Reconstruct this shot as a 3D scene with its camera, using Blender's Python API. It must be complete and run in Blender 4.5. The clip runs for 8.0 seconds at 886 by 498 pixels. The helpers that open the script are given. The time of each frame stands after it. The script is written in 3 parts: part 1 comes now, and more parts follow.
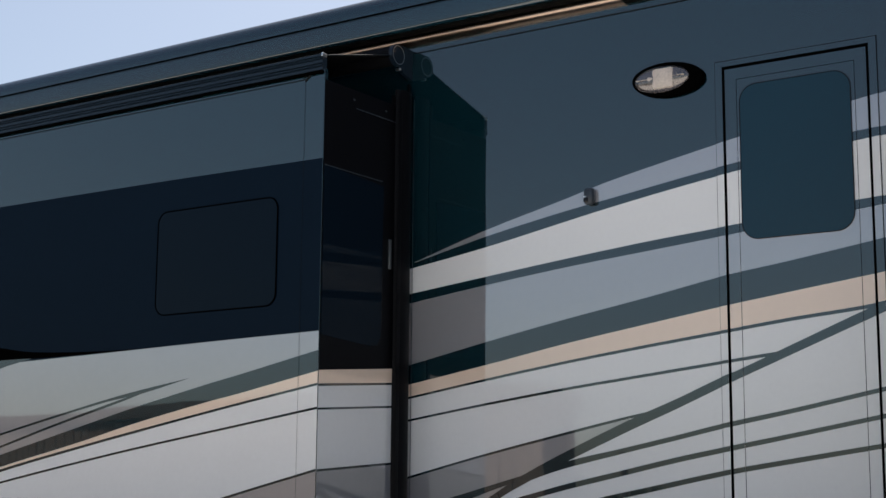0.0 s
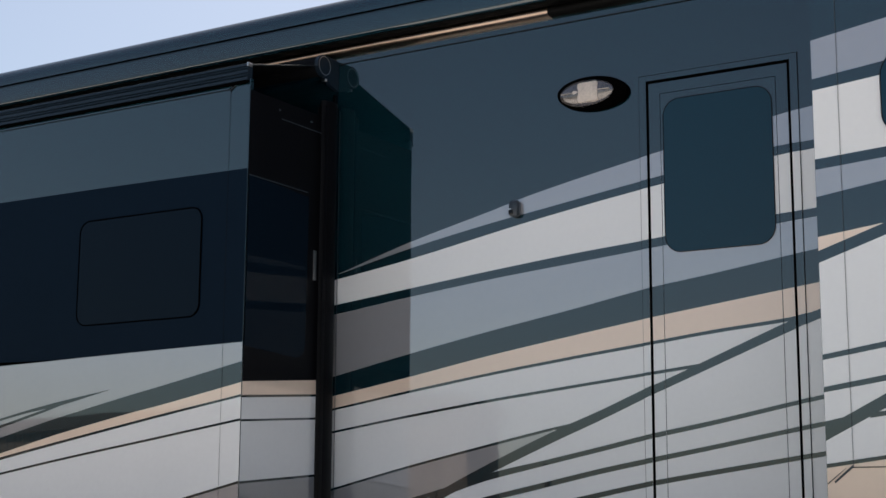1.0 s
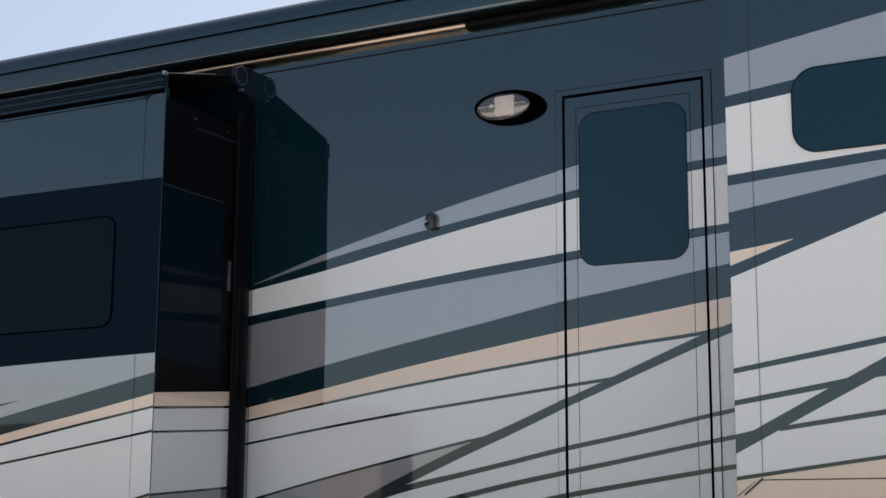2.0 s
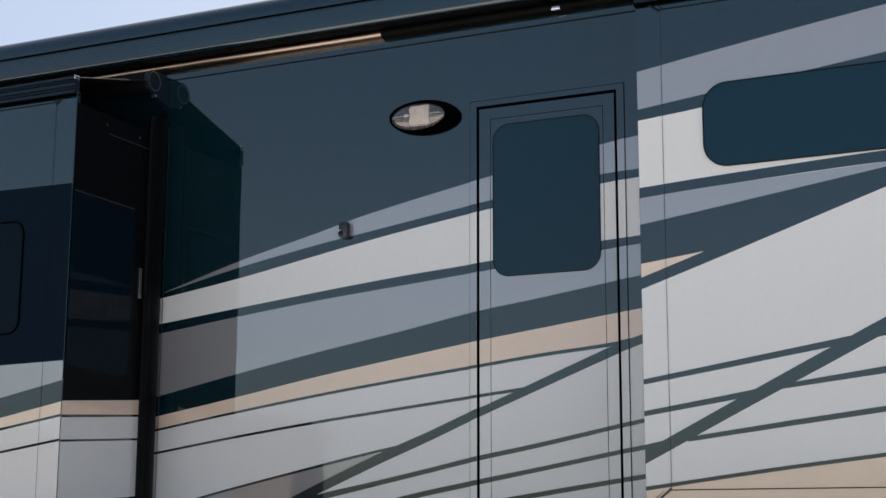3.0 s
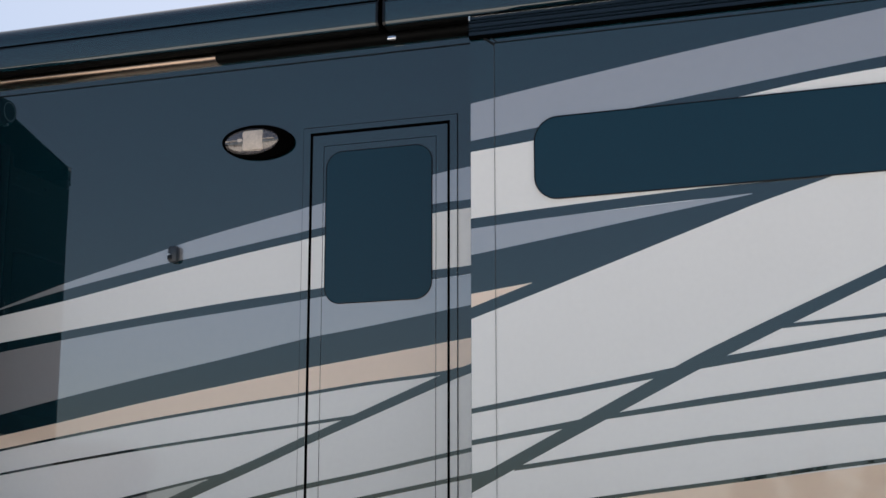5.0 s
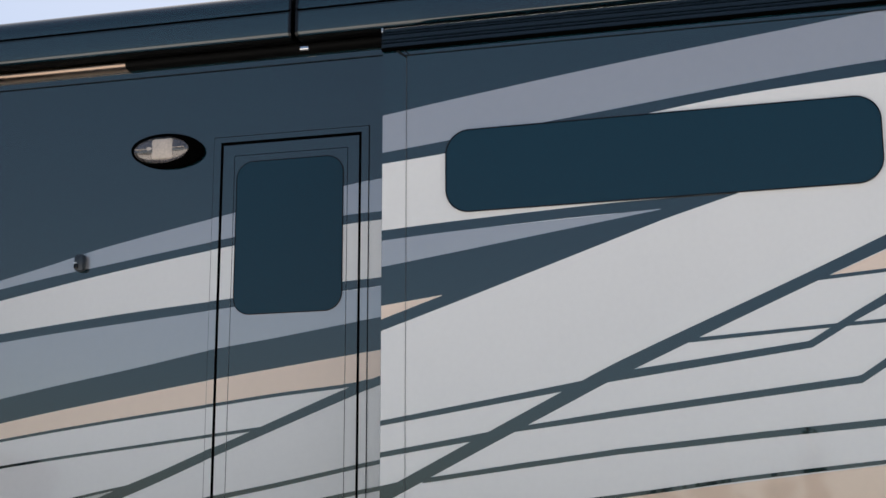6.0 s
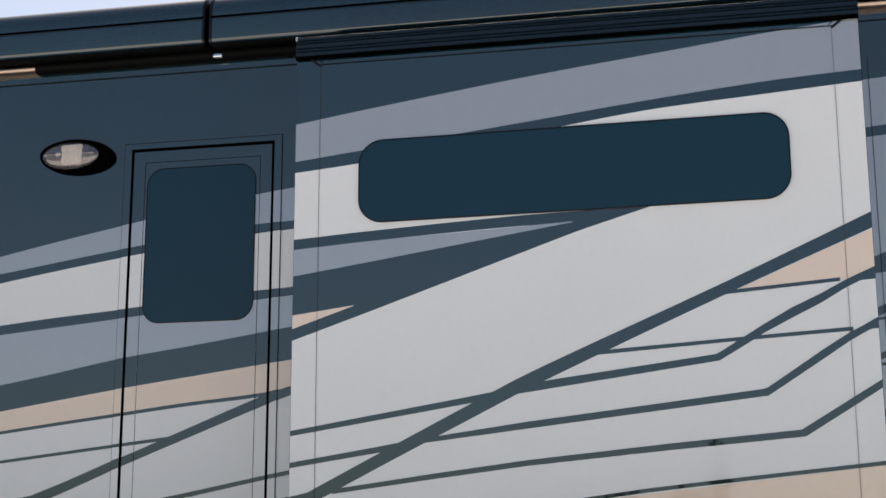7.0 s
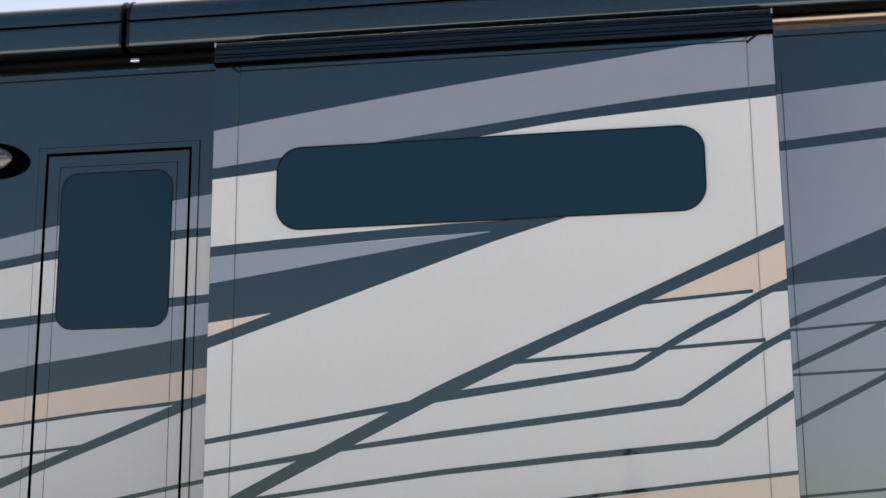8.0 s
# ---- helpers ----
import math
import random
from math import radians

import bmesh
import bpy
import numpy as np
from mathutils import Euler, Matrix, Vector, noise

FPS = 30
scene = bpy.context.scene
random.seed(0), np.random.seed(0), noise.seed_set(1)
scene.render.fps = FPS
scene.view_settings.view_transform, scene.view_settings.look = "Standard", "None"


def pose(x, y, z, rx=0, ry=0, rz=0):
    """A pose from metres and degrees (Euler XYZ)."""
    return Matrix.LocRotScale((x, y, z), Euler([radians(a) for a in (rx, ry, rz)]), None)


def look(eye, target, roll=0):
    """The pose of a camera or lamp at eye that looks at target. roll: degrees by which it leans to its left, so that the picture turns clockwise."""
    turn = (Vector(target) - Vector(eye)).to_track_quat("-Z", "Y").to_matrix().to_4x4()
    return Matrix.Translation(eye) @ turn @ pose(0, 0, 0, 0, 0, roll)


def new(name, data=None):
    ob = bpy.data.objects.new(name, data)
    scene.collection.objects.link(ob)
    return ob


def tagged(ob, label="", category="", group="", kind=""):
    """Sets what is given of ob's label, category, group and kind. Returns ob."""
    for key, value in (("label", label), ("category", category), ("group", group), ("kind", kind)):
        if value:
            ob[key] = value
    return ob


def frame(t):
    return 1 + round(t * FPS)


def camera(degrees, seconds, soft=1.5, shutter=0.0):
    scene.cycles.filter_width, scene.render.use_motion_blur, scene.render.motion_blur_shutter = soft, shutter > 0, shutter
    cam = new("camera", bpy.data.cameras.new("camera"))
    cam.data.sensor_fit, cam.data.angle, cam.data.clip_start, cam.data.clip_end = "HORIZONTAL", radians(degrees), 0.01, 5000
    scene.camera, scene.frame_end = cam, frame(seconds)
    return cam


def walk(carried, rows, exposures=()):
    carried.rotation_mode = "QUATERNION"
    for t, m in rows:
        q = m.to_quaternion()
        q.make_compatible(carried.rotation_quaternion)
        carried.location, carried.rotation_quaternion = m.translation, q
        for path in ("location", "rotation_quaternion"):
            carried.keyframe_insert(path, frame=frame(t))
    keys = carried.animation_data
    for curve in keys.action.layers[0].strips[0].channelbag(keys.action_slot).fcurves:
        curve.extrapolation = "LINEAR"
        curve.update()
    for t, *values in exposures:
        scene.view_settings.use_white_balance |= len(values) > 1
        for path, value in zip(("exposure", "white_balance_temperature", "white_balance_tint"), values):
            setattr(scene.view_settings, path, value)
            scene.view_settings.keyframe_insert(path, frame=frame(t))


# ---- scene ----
cam = camera(32.61, 8.0, soft=1.5)
EYE = Vector((2.952, -6.607, 0.597))
# seconds, yaw to the left, pitch up, lean
PATH = [
    (0.0, 34.569, 9.729, 0.48),
    (0.5, 33.118, 9.945, 0.36),
    (1.0, 31.697, 10.185, 0.31),
    (2.5, 26.776, 10.855, 0.22),
    (3.0, 25.136, 11.030, 0.18),
    (3.5, 23.531, 11.244, 0.15),
    (4.0, 21.951, 11.494, 0.13),
    (4.5, 20.332, 11.804, 0.09),
    (6.0, 15.180, 12.553, -0.07),
    (6.5, 13.472, 12.741, -0.13),
    (7.0, 11.781, 12.946, -0.19),
    (7.5, 10.128, 13.112, -0.26),
    (8.0, 8.587, 13.267, -0.36),
]


def aim(yaw, pitch, lean):
    y, p = radians(yaw), radians(pitch + 0.03)
    way = Vector((-math.sin(y) * math.cos(p), math.cos(y) * math.cos(p), math.sin(p)))
    return look(EYE, EYE + 5 * way, lean)


walk(cam, [(t, aim(y, p, r)) for t, y, p, r in PATH], [(0.0, 0.86, 6770, 9), (8.0, 0.86, 6770, 9)])

# ---- light ----
SUN_UP, SUN_ROUND = radians(59), radians(-12)
world = bpy.data.worlds.new("world")
scene.world = world
world.use_nodes = True
wn = world.node_tree.nodes
sky = wn.new("ShaderNodeTexSky")
sky.sky_type = "NISHITA"
sky.sun_disc = False
sky.sun_elevation, sky.sun_rotation = SUN_UP, SUN_ROUND
sky.air_density, sky.dust_density, sky.ozone_density = 0.9, 2.2, 0.2
wn["Background"].inputs["Strength"].default_value = 0.080
world.node_tree.links.new(sky.outputs["Color"], wn["Background"].inputs["Color"])
sun = new("sun", bpy.data.lights.new("sun", "SUN"))
sun.data.energy, sun.data.angle, sun.data.color = 5.0, radians(0.6), (1.0, 0.93, 0.84)
toward = Vector((math.sin(SUN_ROUND) * math.cos(SUN_UP), math.cos(SUN_ROUND) * math.cos(SUN_UP), math.sin(SUN_UP)))
sun.matrix_world = look(toward * 50, (0, 0, 0))

GROUND = -0.15


# ---- materials ----
def mat(name, color, rough=0.5, metal=0.0, coat=0.0, coat_rough=0.02, spread=0.06, size=3.0, grain=120.0, bump=0.0, wave=0.0, ior=1.5, spec=0.5, coat_ior=1.72):
    m = bpy.data.materials.new(name)
    m.use_nodes = True
    nt = m.node_tree
    b = nt.nodes["Principled BSDF"]
    b.inputs["Roughness"].default_value, b.inputs["Metallic"].default_value = rough, metal
    b.inputs["Coat Weight"].default_value, b.inputs["Coat Roughness"].default_value = coat, coat_rough
    b.inputs["IOR"].default_value, b.inputs["Specular IOR Level"].default_value = ior, spec
    b.inputs["Coat IOR"].default_value = coat_ior
    co = nt.nodes.new("ShaderNodeTexCoord")

    def noise_at(scale, detail):
        n = nt.nodes.new("ShaderNodeTexNoise")
        n.inputs["Scale"].default_value, n.inputs["Detail"].default_value = scale, detail
        nt.links.new(co.outputs["Object"], n.inputs["Vector"])
        return n

    large, fine = noise_at(size, 5), noise_at(grain, 2)
    add = nt.nodes.new("ShaderNodeMath")
    add.operation = "ADD"
    nt.links.new(large.outputs["Fac"], add.inputs[0])
    nt.links.new(fine.outputs["Fac"], add.inputs[1])
    ramp = nt.nodes.new("ShaderNodeMapRange")
    ramp.inputs["From Min"].default_value, ramp.inputs["From Max"].default_value = 0.6, 1.4
    ramp.inputs["To Min"].default_value, ramp.inputs["To Max"].default_value = 1 - spread, 1 + spread
    nt.links.new(add.outputs[0], ramp.inputs["Value"])
    mul = nt.nodes.new("ShaderNodeVectorMath")
    mul.operation = "SCALE"
    mul.inputs[0].default_value = color
    nt.links.new(ramp.outputs["Result"], mul.inputs["Scale"])
    nt.links.new(mul.outputs["Vector"], b.inputs["Base Color"])
    if bump:
        bp = nt.nodes.new("ShaderNodeBump")
        bp.inputs["Strength"].default_value, bp.inputs["Distance"].default_value = bump, 0.01
        nt.links.new(add.outputs[0], bp.inputs["Height"])
        nt.links.new(bp.outputs["Normal"], b.inputs["Normal"])
    if wave:
        # faint waviness of large painted sheets
        w = noise_at(2.2, 1)
        bp = nt.nodes.new("ShaderNodeBump")
        bp.inputs["Strength"].default_value, bp.inputs["Distance"].default_value = 1.0, wave
        nt.links.new(w.outputs["Fac"], bp.inputs["Height"])
        nt.links.new(bp.outputs["Normal"], b.inputs["Normal"])
        nt.links.new(bp.outputs["Normal"], b.inputs["Coat Normal"])
    return m


WAVE = 0.0007
WHITE = mat("white_paint", (0.685, 0.685, 0.68), 0.5, 0, 1.0, wave=WAVE, spread=0.02, grain=40, spec=0.0)
SILVER = mat("silver_paint", (0.255, 0.252, 0.262), 0.5, 0.0, 1.0, wave=WAVE, spread=0.02, grain=24, spec=0.0, coat_ior=3.15)
BEIGE = mat("champagne_paint", (0.74, 0.58, 0.46), 0.45, 0.0, 1.0, wave=WAVE, spread=0.02, grain=24, spec=0.0, coat_ior=2.1)
BLUE = mat("slate_blue_paint", (0.002, 0.015, 0.021), 0.45, 0.0, 1.0, wave=WAVE, spread=0.05, grain=24, spec=0.0, coat_ior=1.98)
AWNINGBLUE = mat("awning_blue_paint", (0.003, 0.019, 0.029), 0.4, 0.0, 1.0, coat_rough=0.06, spread=0.05, grain=24, spec=0.0, coat_ior=1.84)
NAVY = mat("dark_navy_paint", (0.003, 0.008, 0.016), 0.4, 0.0, 0.07, coat_rough=0.06, wave=WAVE, spread=0.05, grain=24, spec=0.0)
BANDGLASS = mat("dark_band_glass", (0.002, 0.006, 0.012), 0.03, 0, 0, spread=0.02, spec=0.09)
GLASS = mat("tinted_glass", (0.002, 0.023, 0.039), 0.02, 0, 0, spread=0.02, ior=1.5)
DEEPBLACK = mat("soft_matte_black", (0.001, 0.001, 0.001), 0.8, spec=0.0, spread=0.2)
BLACK = mat("black_rubber", (0.003, 0.003, 0.004), 0.4, spec=0.08, spread=0.2, grain=60, bump=0.05)
FLATBLACK = mat("satin_black_tray", (0.003, 0.003, 0.003), 0.6, spread=0.2, spec=0.06)
GLOSSBLACK = mat("gloss_black_trim", (0.005, 0.005, 0.006), 0.12, spec=0.3, spread=0.2)
JOINT = mat("grey_joint_sealant", (0.06, 0.065, 0.07), 0.6, spec=0.1, spread=0.2)
SEAM = mat("seam_sealant", (0.008, 0.010, 0.012), 0.6, spec=0.1, spread=0.2)
FABRIC = mat("awning_fabric", (0.004, 0.0045, 0.006), 0.85, spec=0.1, spread=0.2, grain=200, bump=0.1)
RAIL = mat("awning_rail_paint", (0.006, 0.013, 0.022), 0.35, 0.0, 0.0, spread=0.1, spec=0.3)
ALU = mat("aluminium", (0.6, 0.6, 0.6), 0.3, 1.0, spread=0.1)
CHROME = mat("chrome", (0.7, 0.7, 0.72), 0.08, 1.0, spread=0.03)
PLASTIC = mat("white_plastic_lens", (0.50, 0.435, 0.385), 0.4, spread=0.22, size=30, grain=90)
GREYPLASTIC = mat("grey_plastic", (0.020, 0.028, 0.038), 0.4, spread=0.1)
# copper tone puts the warm ground reflection into the gutter's colour
WARMREFLECT = mat("gutter_warm_reflection", (0.42, 0.31, 0.24), 0.28, 1.0, spread=0.12, size=2)
DARKIN = mat("dark_interior", (0.01, 0.01, 0.01), 0.9, spread=0.1)
ROOFMAT = mat("white_roof_membrane", (0.6, 0.6, 0.58), 0.7, spread=0.1, size=1.0, bump=0.05)
TYRE = mat("tyre_rubber", (0.015, 0.015, 0.015), 0.8, spread=0.2, bump=0.1)
DIRT = mat("gravel_ground", (0.56, 0.548, 0.535), 0.9, spread=0.35, size=0.4, grain=14.0, bump=0.6)
SHEDWALL = mat("brown_shed_cladding", (0.10, 0.083, 0.072), 0.8, spec=0.0, spread=0.2, size=0.5, grain=6)
SHEDROOF = mat("shed_roof_sheet", (0.06, 0.055, 0.052), 0.8, spec=0.0, spread=0.2, size=0.5)


# ---- building helpers ----
def part(name, bm, material, parent=None, label="", smooth=False):
    me = bpy.data.meshes.new(name)
    bm.to_mesh(me)
    bm.free()
    me.materials.append(material)
    if smooth:
        for p in me.polygons:
            p.use_smooth = True
        me.set_sharp_from_angle(angle=radians(35))
    ob = new(name, me)
    if parent is not None:
        ob.parent = parent
    if label:
        tagged(ob, label)
    return ob


def add_box(bm, x0, x1, y0, y1, z0, z1, bevel=0.0):
    r = bmesh.ops.create_cube(bm, size=1.0)
    vs = r["verts"]
    bmesh.ops.scale(bm, vec=(x1 - x0, y1 - y0, z1 - z0), verts=vs)
    bmesh.ops.translate(bm, vec=((x0 + x1) / 2, (y0 + y1) / 2, (z0 + z1) / 2), verts=vs)
    if bevel:
        es = list({e for v in vs for e in v.link_edges})
        bmesh.ops.bevel(bm, geom=es, offset=bevel, segments=2, affect="EDGES", profile=0.5)


def box(x0, x1, y0, y1, z0, z1, bevel=0.0):
    bm = bmesh.new()
    add_box(bm, x0, x1, y0, y1, z0, z1, bevel)
    return bm


def profile_x(points, x0, x1, closed=True):
    """A prism along x over a closed outline of (y, z)."""
    bm = bmesh.new()
    a = [bm.verts.new((x0, y, z)) for y, z in points]
    b = [bm.verts.new((x1, y, z)) for y, z in points]
    n = len(points)
    for i in range(n if closed else n - 1):
        j = (i + 1) % n
        bm.faces.new((a[i], a[j], b[j], b[i]))
    if closed:
        bm.faces.new(a[::-1])
        bm.faces.new(b)
    bmesh.ops.recalc_face_normals(bm, faces=bm.faces)
    return bm


def plate(outline, y0, y1, bevel=0.0):
    """A plate over an outline of (x, z), between y0 (front) and y1."""
    bm = bmesh.new()
    f = bm.faces.new([bm.verts.new((x, y1, z)) for x, z in outline])
    r = bmesh.ops.extrude_face_region(bm, geom=[f])
    vs = [g for g in r["geom"] if isinstance(g, bmesh.types.BMVert)]
    bmesh.ops.translate(bm, vec=(0, y0 - y1, 0), verts=vs)
    bmesh.ops.recalc_face_normals(bm, faces=bm.faces)
    if bevel:
        es = [e for e in bm.edges if abs(e.verts[0].co.y - y0) < 1e-6 and abs(e.verts[1].co.y - y0) < 1e-6]
        bmesh.ops.bevel(bm, geom=es, offset=bevel, segments=2, affect="EDGES", profile=0.5)
    return bm


def rounded(x0, x1, z0, z1, r, n=10):
    pts = []
    for cx, cz, a0 in ((x1 - r, z0 + r, -90), (x1 - r, z1 - r, 0), (x0 + r, z1 - r, 90), (x0 + r, z0 + r, 180)):
        for i in range(n + 1):
            a = radians(a0 + 90 * i / n)
            pts.append((cx + r * math.cos(a), cz + r * math.sin(a)))
    return pts


def ring(outer, inner, y0, y1):
    """A frame between two outlines of as many points each."""
    bm = bmesh.new()
    n = len(outer)
    rows = [[bm.verts.new((x, y, z)) for x, z in o] for o, y in ((outer, y1), (outer, y0), (inner, y0), (inner, y1))]
    for k in range(4):
        for i in range(n):
            j = (i + 1) % n
            bm.faces.new((rows[k][i], rows[k][j], rows[(k + 1) % 4][j], rows[(k + 1) % 4][i]))
    bmesh.ops.recalc_face_normals(bm, faces=bm.faces)
    return bm


def curve_at(xs, zs, x, curved):
    if x <= xs[0]:
        i, u = 0, (x - xs[0]) / (xs[1] - xs[0])
        return zs[0] + u * (zs[1] - zs[0])
    if x >= xs[-1]:
        return zs[-1] + (x - xs[-1]) / (xs[-1] - xs[-2]) * (zs[-1] - zs[-2])
    i = max(k for k in range(len(xs) - 1) if xs[k] <= x)
    h = xs[i + 1] - xs[i]
    u = (x - xs[i]) / h
    if not curved or len(xs) < 3:
        return zs[i] + u * (zs[i + 1] - zs[i])

    def slope(k):
        if k == 0:
            return (zs[1] - zs[0]) / (xs[1] - xs[0])
        if k == len(xs) - 1:
            return (zs[-1] - zs[-2]) / (xs[-1] - xs[-2])
        return (zs[k + 1] - zs[k - 1]) / (xs[k + 1] - xs[k - 1])

    a, b = slope(i) * h, slope(i + 1) * h
    return (2 * u**3 - 3 * u**2 + 1) * zs[i] + (u**3 - 2 * u**2 + u) * a + (3 * u**2 - 2 * u**3) * zs[i + 1] + (u**3 - u**2) * b


class Stripe:
    """A painted band: rows of x, upper edge, lower edge, ends where its rows end unless open."""

    def __init__(self, material, rows, curved=True, ends=(True, True)):
        self.material, self.rows, self.curved, self.ends = material, rows, curved, ends


def paint(parent, stripes, y, x0, x1, z0, z1, steps=0.05):
    for k, s in enumerate(stripes):
        xs = [r[0] for r in s.rows]
        lo = max(x0, xs[0]) if s.ends[0] else x0
        hi = min(x1, xs[-1]) if s.ends[1] else x1
        if hi - lo < 0.004:
            continue
        n = max(1, int((hi - lo) / steps))
        cols = sorted(set([lo + (hi - lo) * i / n for i in range(n + 1)] + [x for x in xs if lo < x < hi]))
        bm = bmesh.new()
        before, made = None, 0
        for x in cols:
            top = min(z1, curve_at(xs, [r[1] for r in s.rows], x, s.curved))
            low = max(z0, curve_at(xs, [r[2] for r in s.rows], x, s.curved))
            low = max(z0, min(low, top - 0.0004))
            top = max(top, low + 0.0002)
            yy = y - 0.0008 - 0.00012 * k
            now = (bm.verts.new((x, yy, low)), bm.verts.new((x, yy, top)))
            if before and max(before[1].co.z - before[0].co.z, top - low) > 0.0008:
                bm.faces.new((before[0], now[0], now[1], before[1]))
                made += 1
            before = now
        if not made:
            bm.free()
            continue
        part("paint_stripe", bm, s.material, parent)


def band(line, thick, material=None, curved=True, ends=(True, True)):
    """A thin stripe under a line of (x, z); thick: one width, or one at each end."""
    a, b = thick if isinstance(thick, tuple) else (thick, thick)
    x0, x1 = line[0][0], line[-1][0]
    return Stripe(material or BLUE, [(x, z, z - a - (b - a) * (x - x0) / (x1 - x0)) for x, z in line], curved, ends)


# ---- ground ----
bm = bmesh.new()
bmesh.ops.create_grid(bm, x_segments=8, y_segments=8, size=2000)
bmesh.ops.translate(bm, vec=(0, 0, GROUND), verts=bm.verts)
tagged(part("ground", bm, DIRT), "dry tan gravel ground of an open lot", "ground", kind="structure")

# ---- the motorhome ----
motorhome = tagged(new("motorhome"), "slate blue, silver and white striped motorhome with two slide-outs", "motorhome")
motorhome.location = (0, 0, GROUND)
bpy.context.view_layer.update()
BASE = Matrix.Translation((0, 0, -GROUND))


def mpart(name, bm, material, parent=None, label="", smooth=False):
    """A part of the motorhome; outlines are given in world places."""
    top = parent is None
    ob = part(name, bm, material, parent or motorhome, label, smooth)
    if top:
        ob.matrix_parent_inverse = BASE
    return ob


X0, X1, DEEP, LOW, HIGH = -7.0, 5.2, 2.5, 0.25, 3.42
L0, L1 = -6.3, -1.835     # opening of the long slide-out
R0, R1 = 1.08, 3.39       # opening of the short slide-out
D0, D1, DT, DB = 0.0, 0.795, 2.749, 0.33   # entry door

T = 0.05


def pierced(x0, x1, z0, z1, y0, y1, holes):
    """One wall sheet with openings through it."""
    xs = sorted({x0, x1, *[v for h in holes for v in h[:2]]})
    zs = sorted({z0, z1, *[v for h in holes for v in h[2:]]})
    bm = bmesh.new()
    grid = [[bm.verts.new((x, y1, z)) for z in zs] for x in xs]
    for i in range(len(xs) - 1):
        for j in range(len(zs) - 1):
            cx, cz = (xs[i] + xs[i + 1]) / 2, (zs[j] + zs[j + 1]) / 2
            if not any(h[0] < cx < h[1] and h[2] < cz < h[3] for h in holes):
                bm.faces.new((grid[i][j], grid[i + 1][j], grid[i + 1][j + 1], grid[i][j + 1]))
    bmesh.ops.delete(bm, geom=[v for v in bm.verts if not v.link_faces], context="VERTS")
    r = bmesh.ops.extrude_face_region(bm, geom=list(bm.faces))
    bmesh.ops.translate(bm, vec=(0, y0 - y1, 0), verts=[g for g in r["geom"] if isinstance(g, bmesh.types.BMVert)])
    bmesh.ops.recalc_face_normals(bm, faces=bm.faces)
    return bm


side_wall = mpart("side_wall", pierced(X0, X1, LOW, HIGH, 0.0, T, [(L0, L1, 0.50, 2.80), (D0, D1, DB, DT), (R0, R1, 0.80, 2.86)]), WHITE, None, "glossy side wall with swept stripes")
bm = bmesh.new()
add_box(bm, X0, X1, DEEP - T, DEEP, LOW, HIGH)
add_box(bm, X0, X0 + T, T, DEEP - T, LOW, HIGH)
add_box(bm, X1 - T, X1, T, DEEP - T, LOW, HIGH)
mpart("outer_shell", bm, WHITE, None, "plain white far side and ends")
mpart("floor_pan", box(X0 + T, X1 - T, T, DEEP - T, LOW, LOW + 0.08), DARKIN)
mpart("roof", box(X0 - 0.01, X1 + 0.01, -0.002, DEEP + 0.01, HIGH, HIGH + 0.03, 0.012), ROOFMAT)

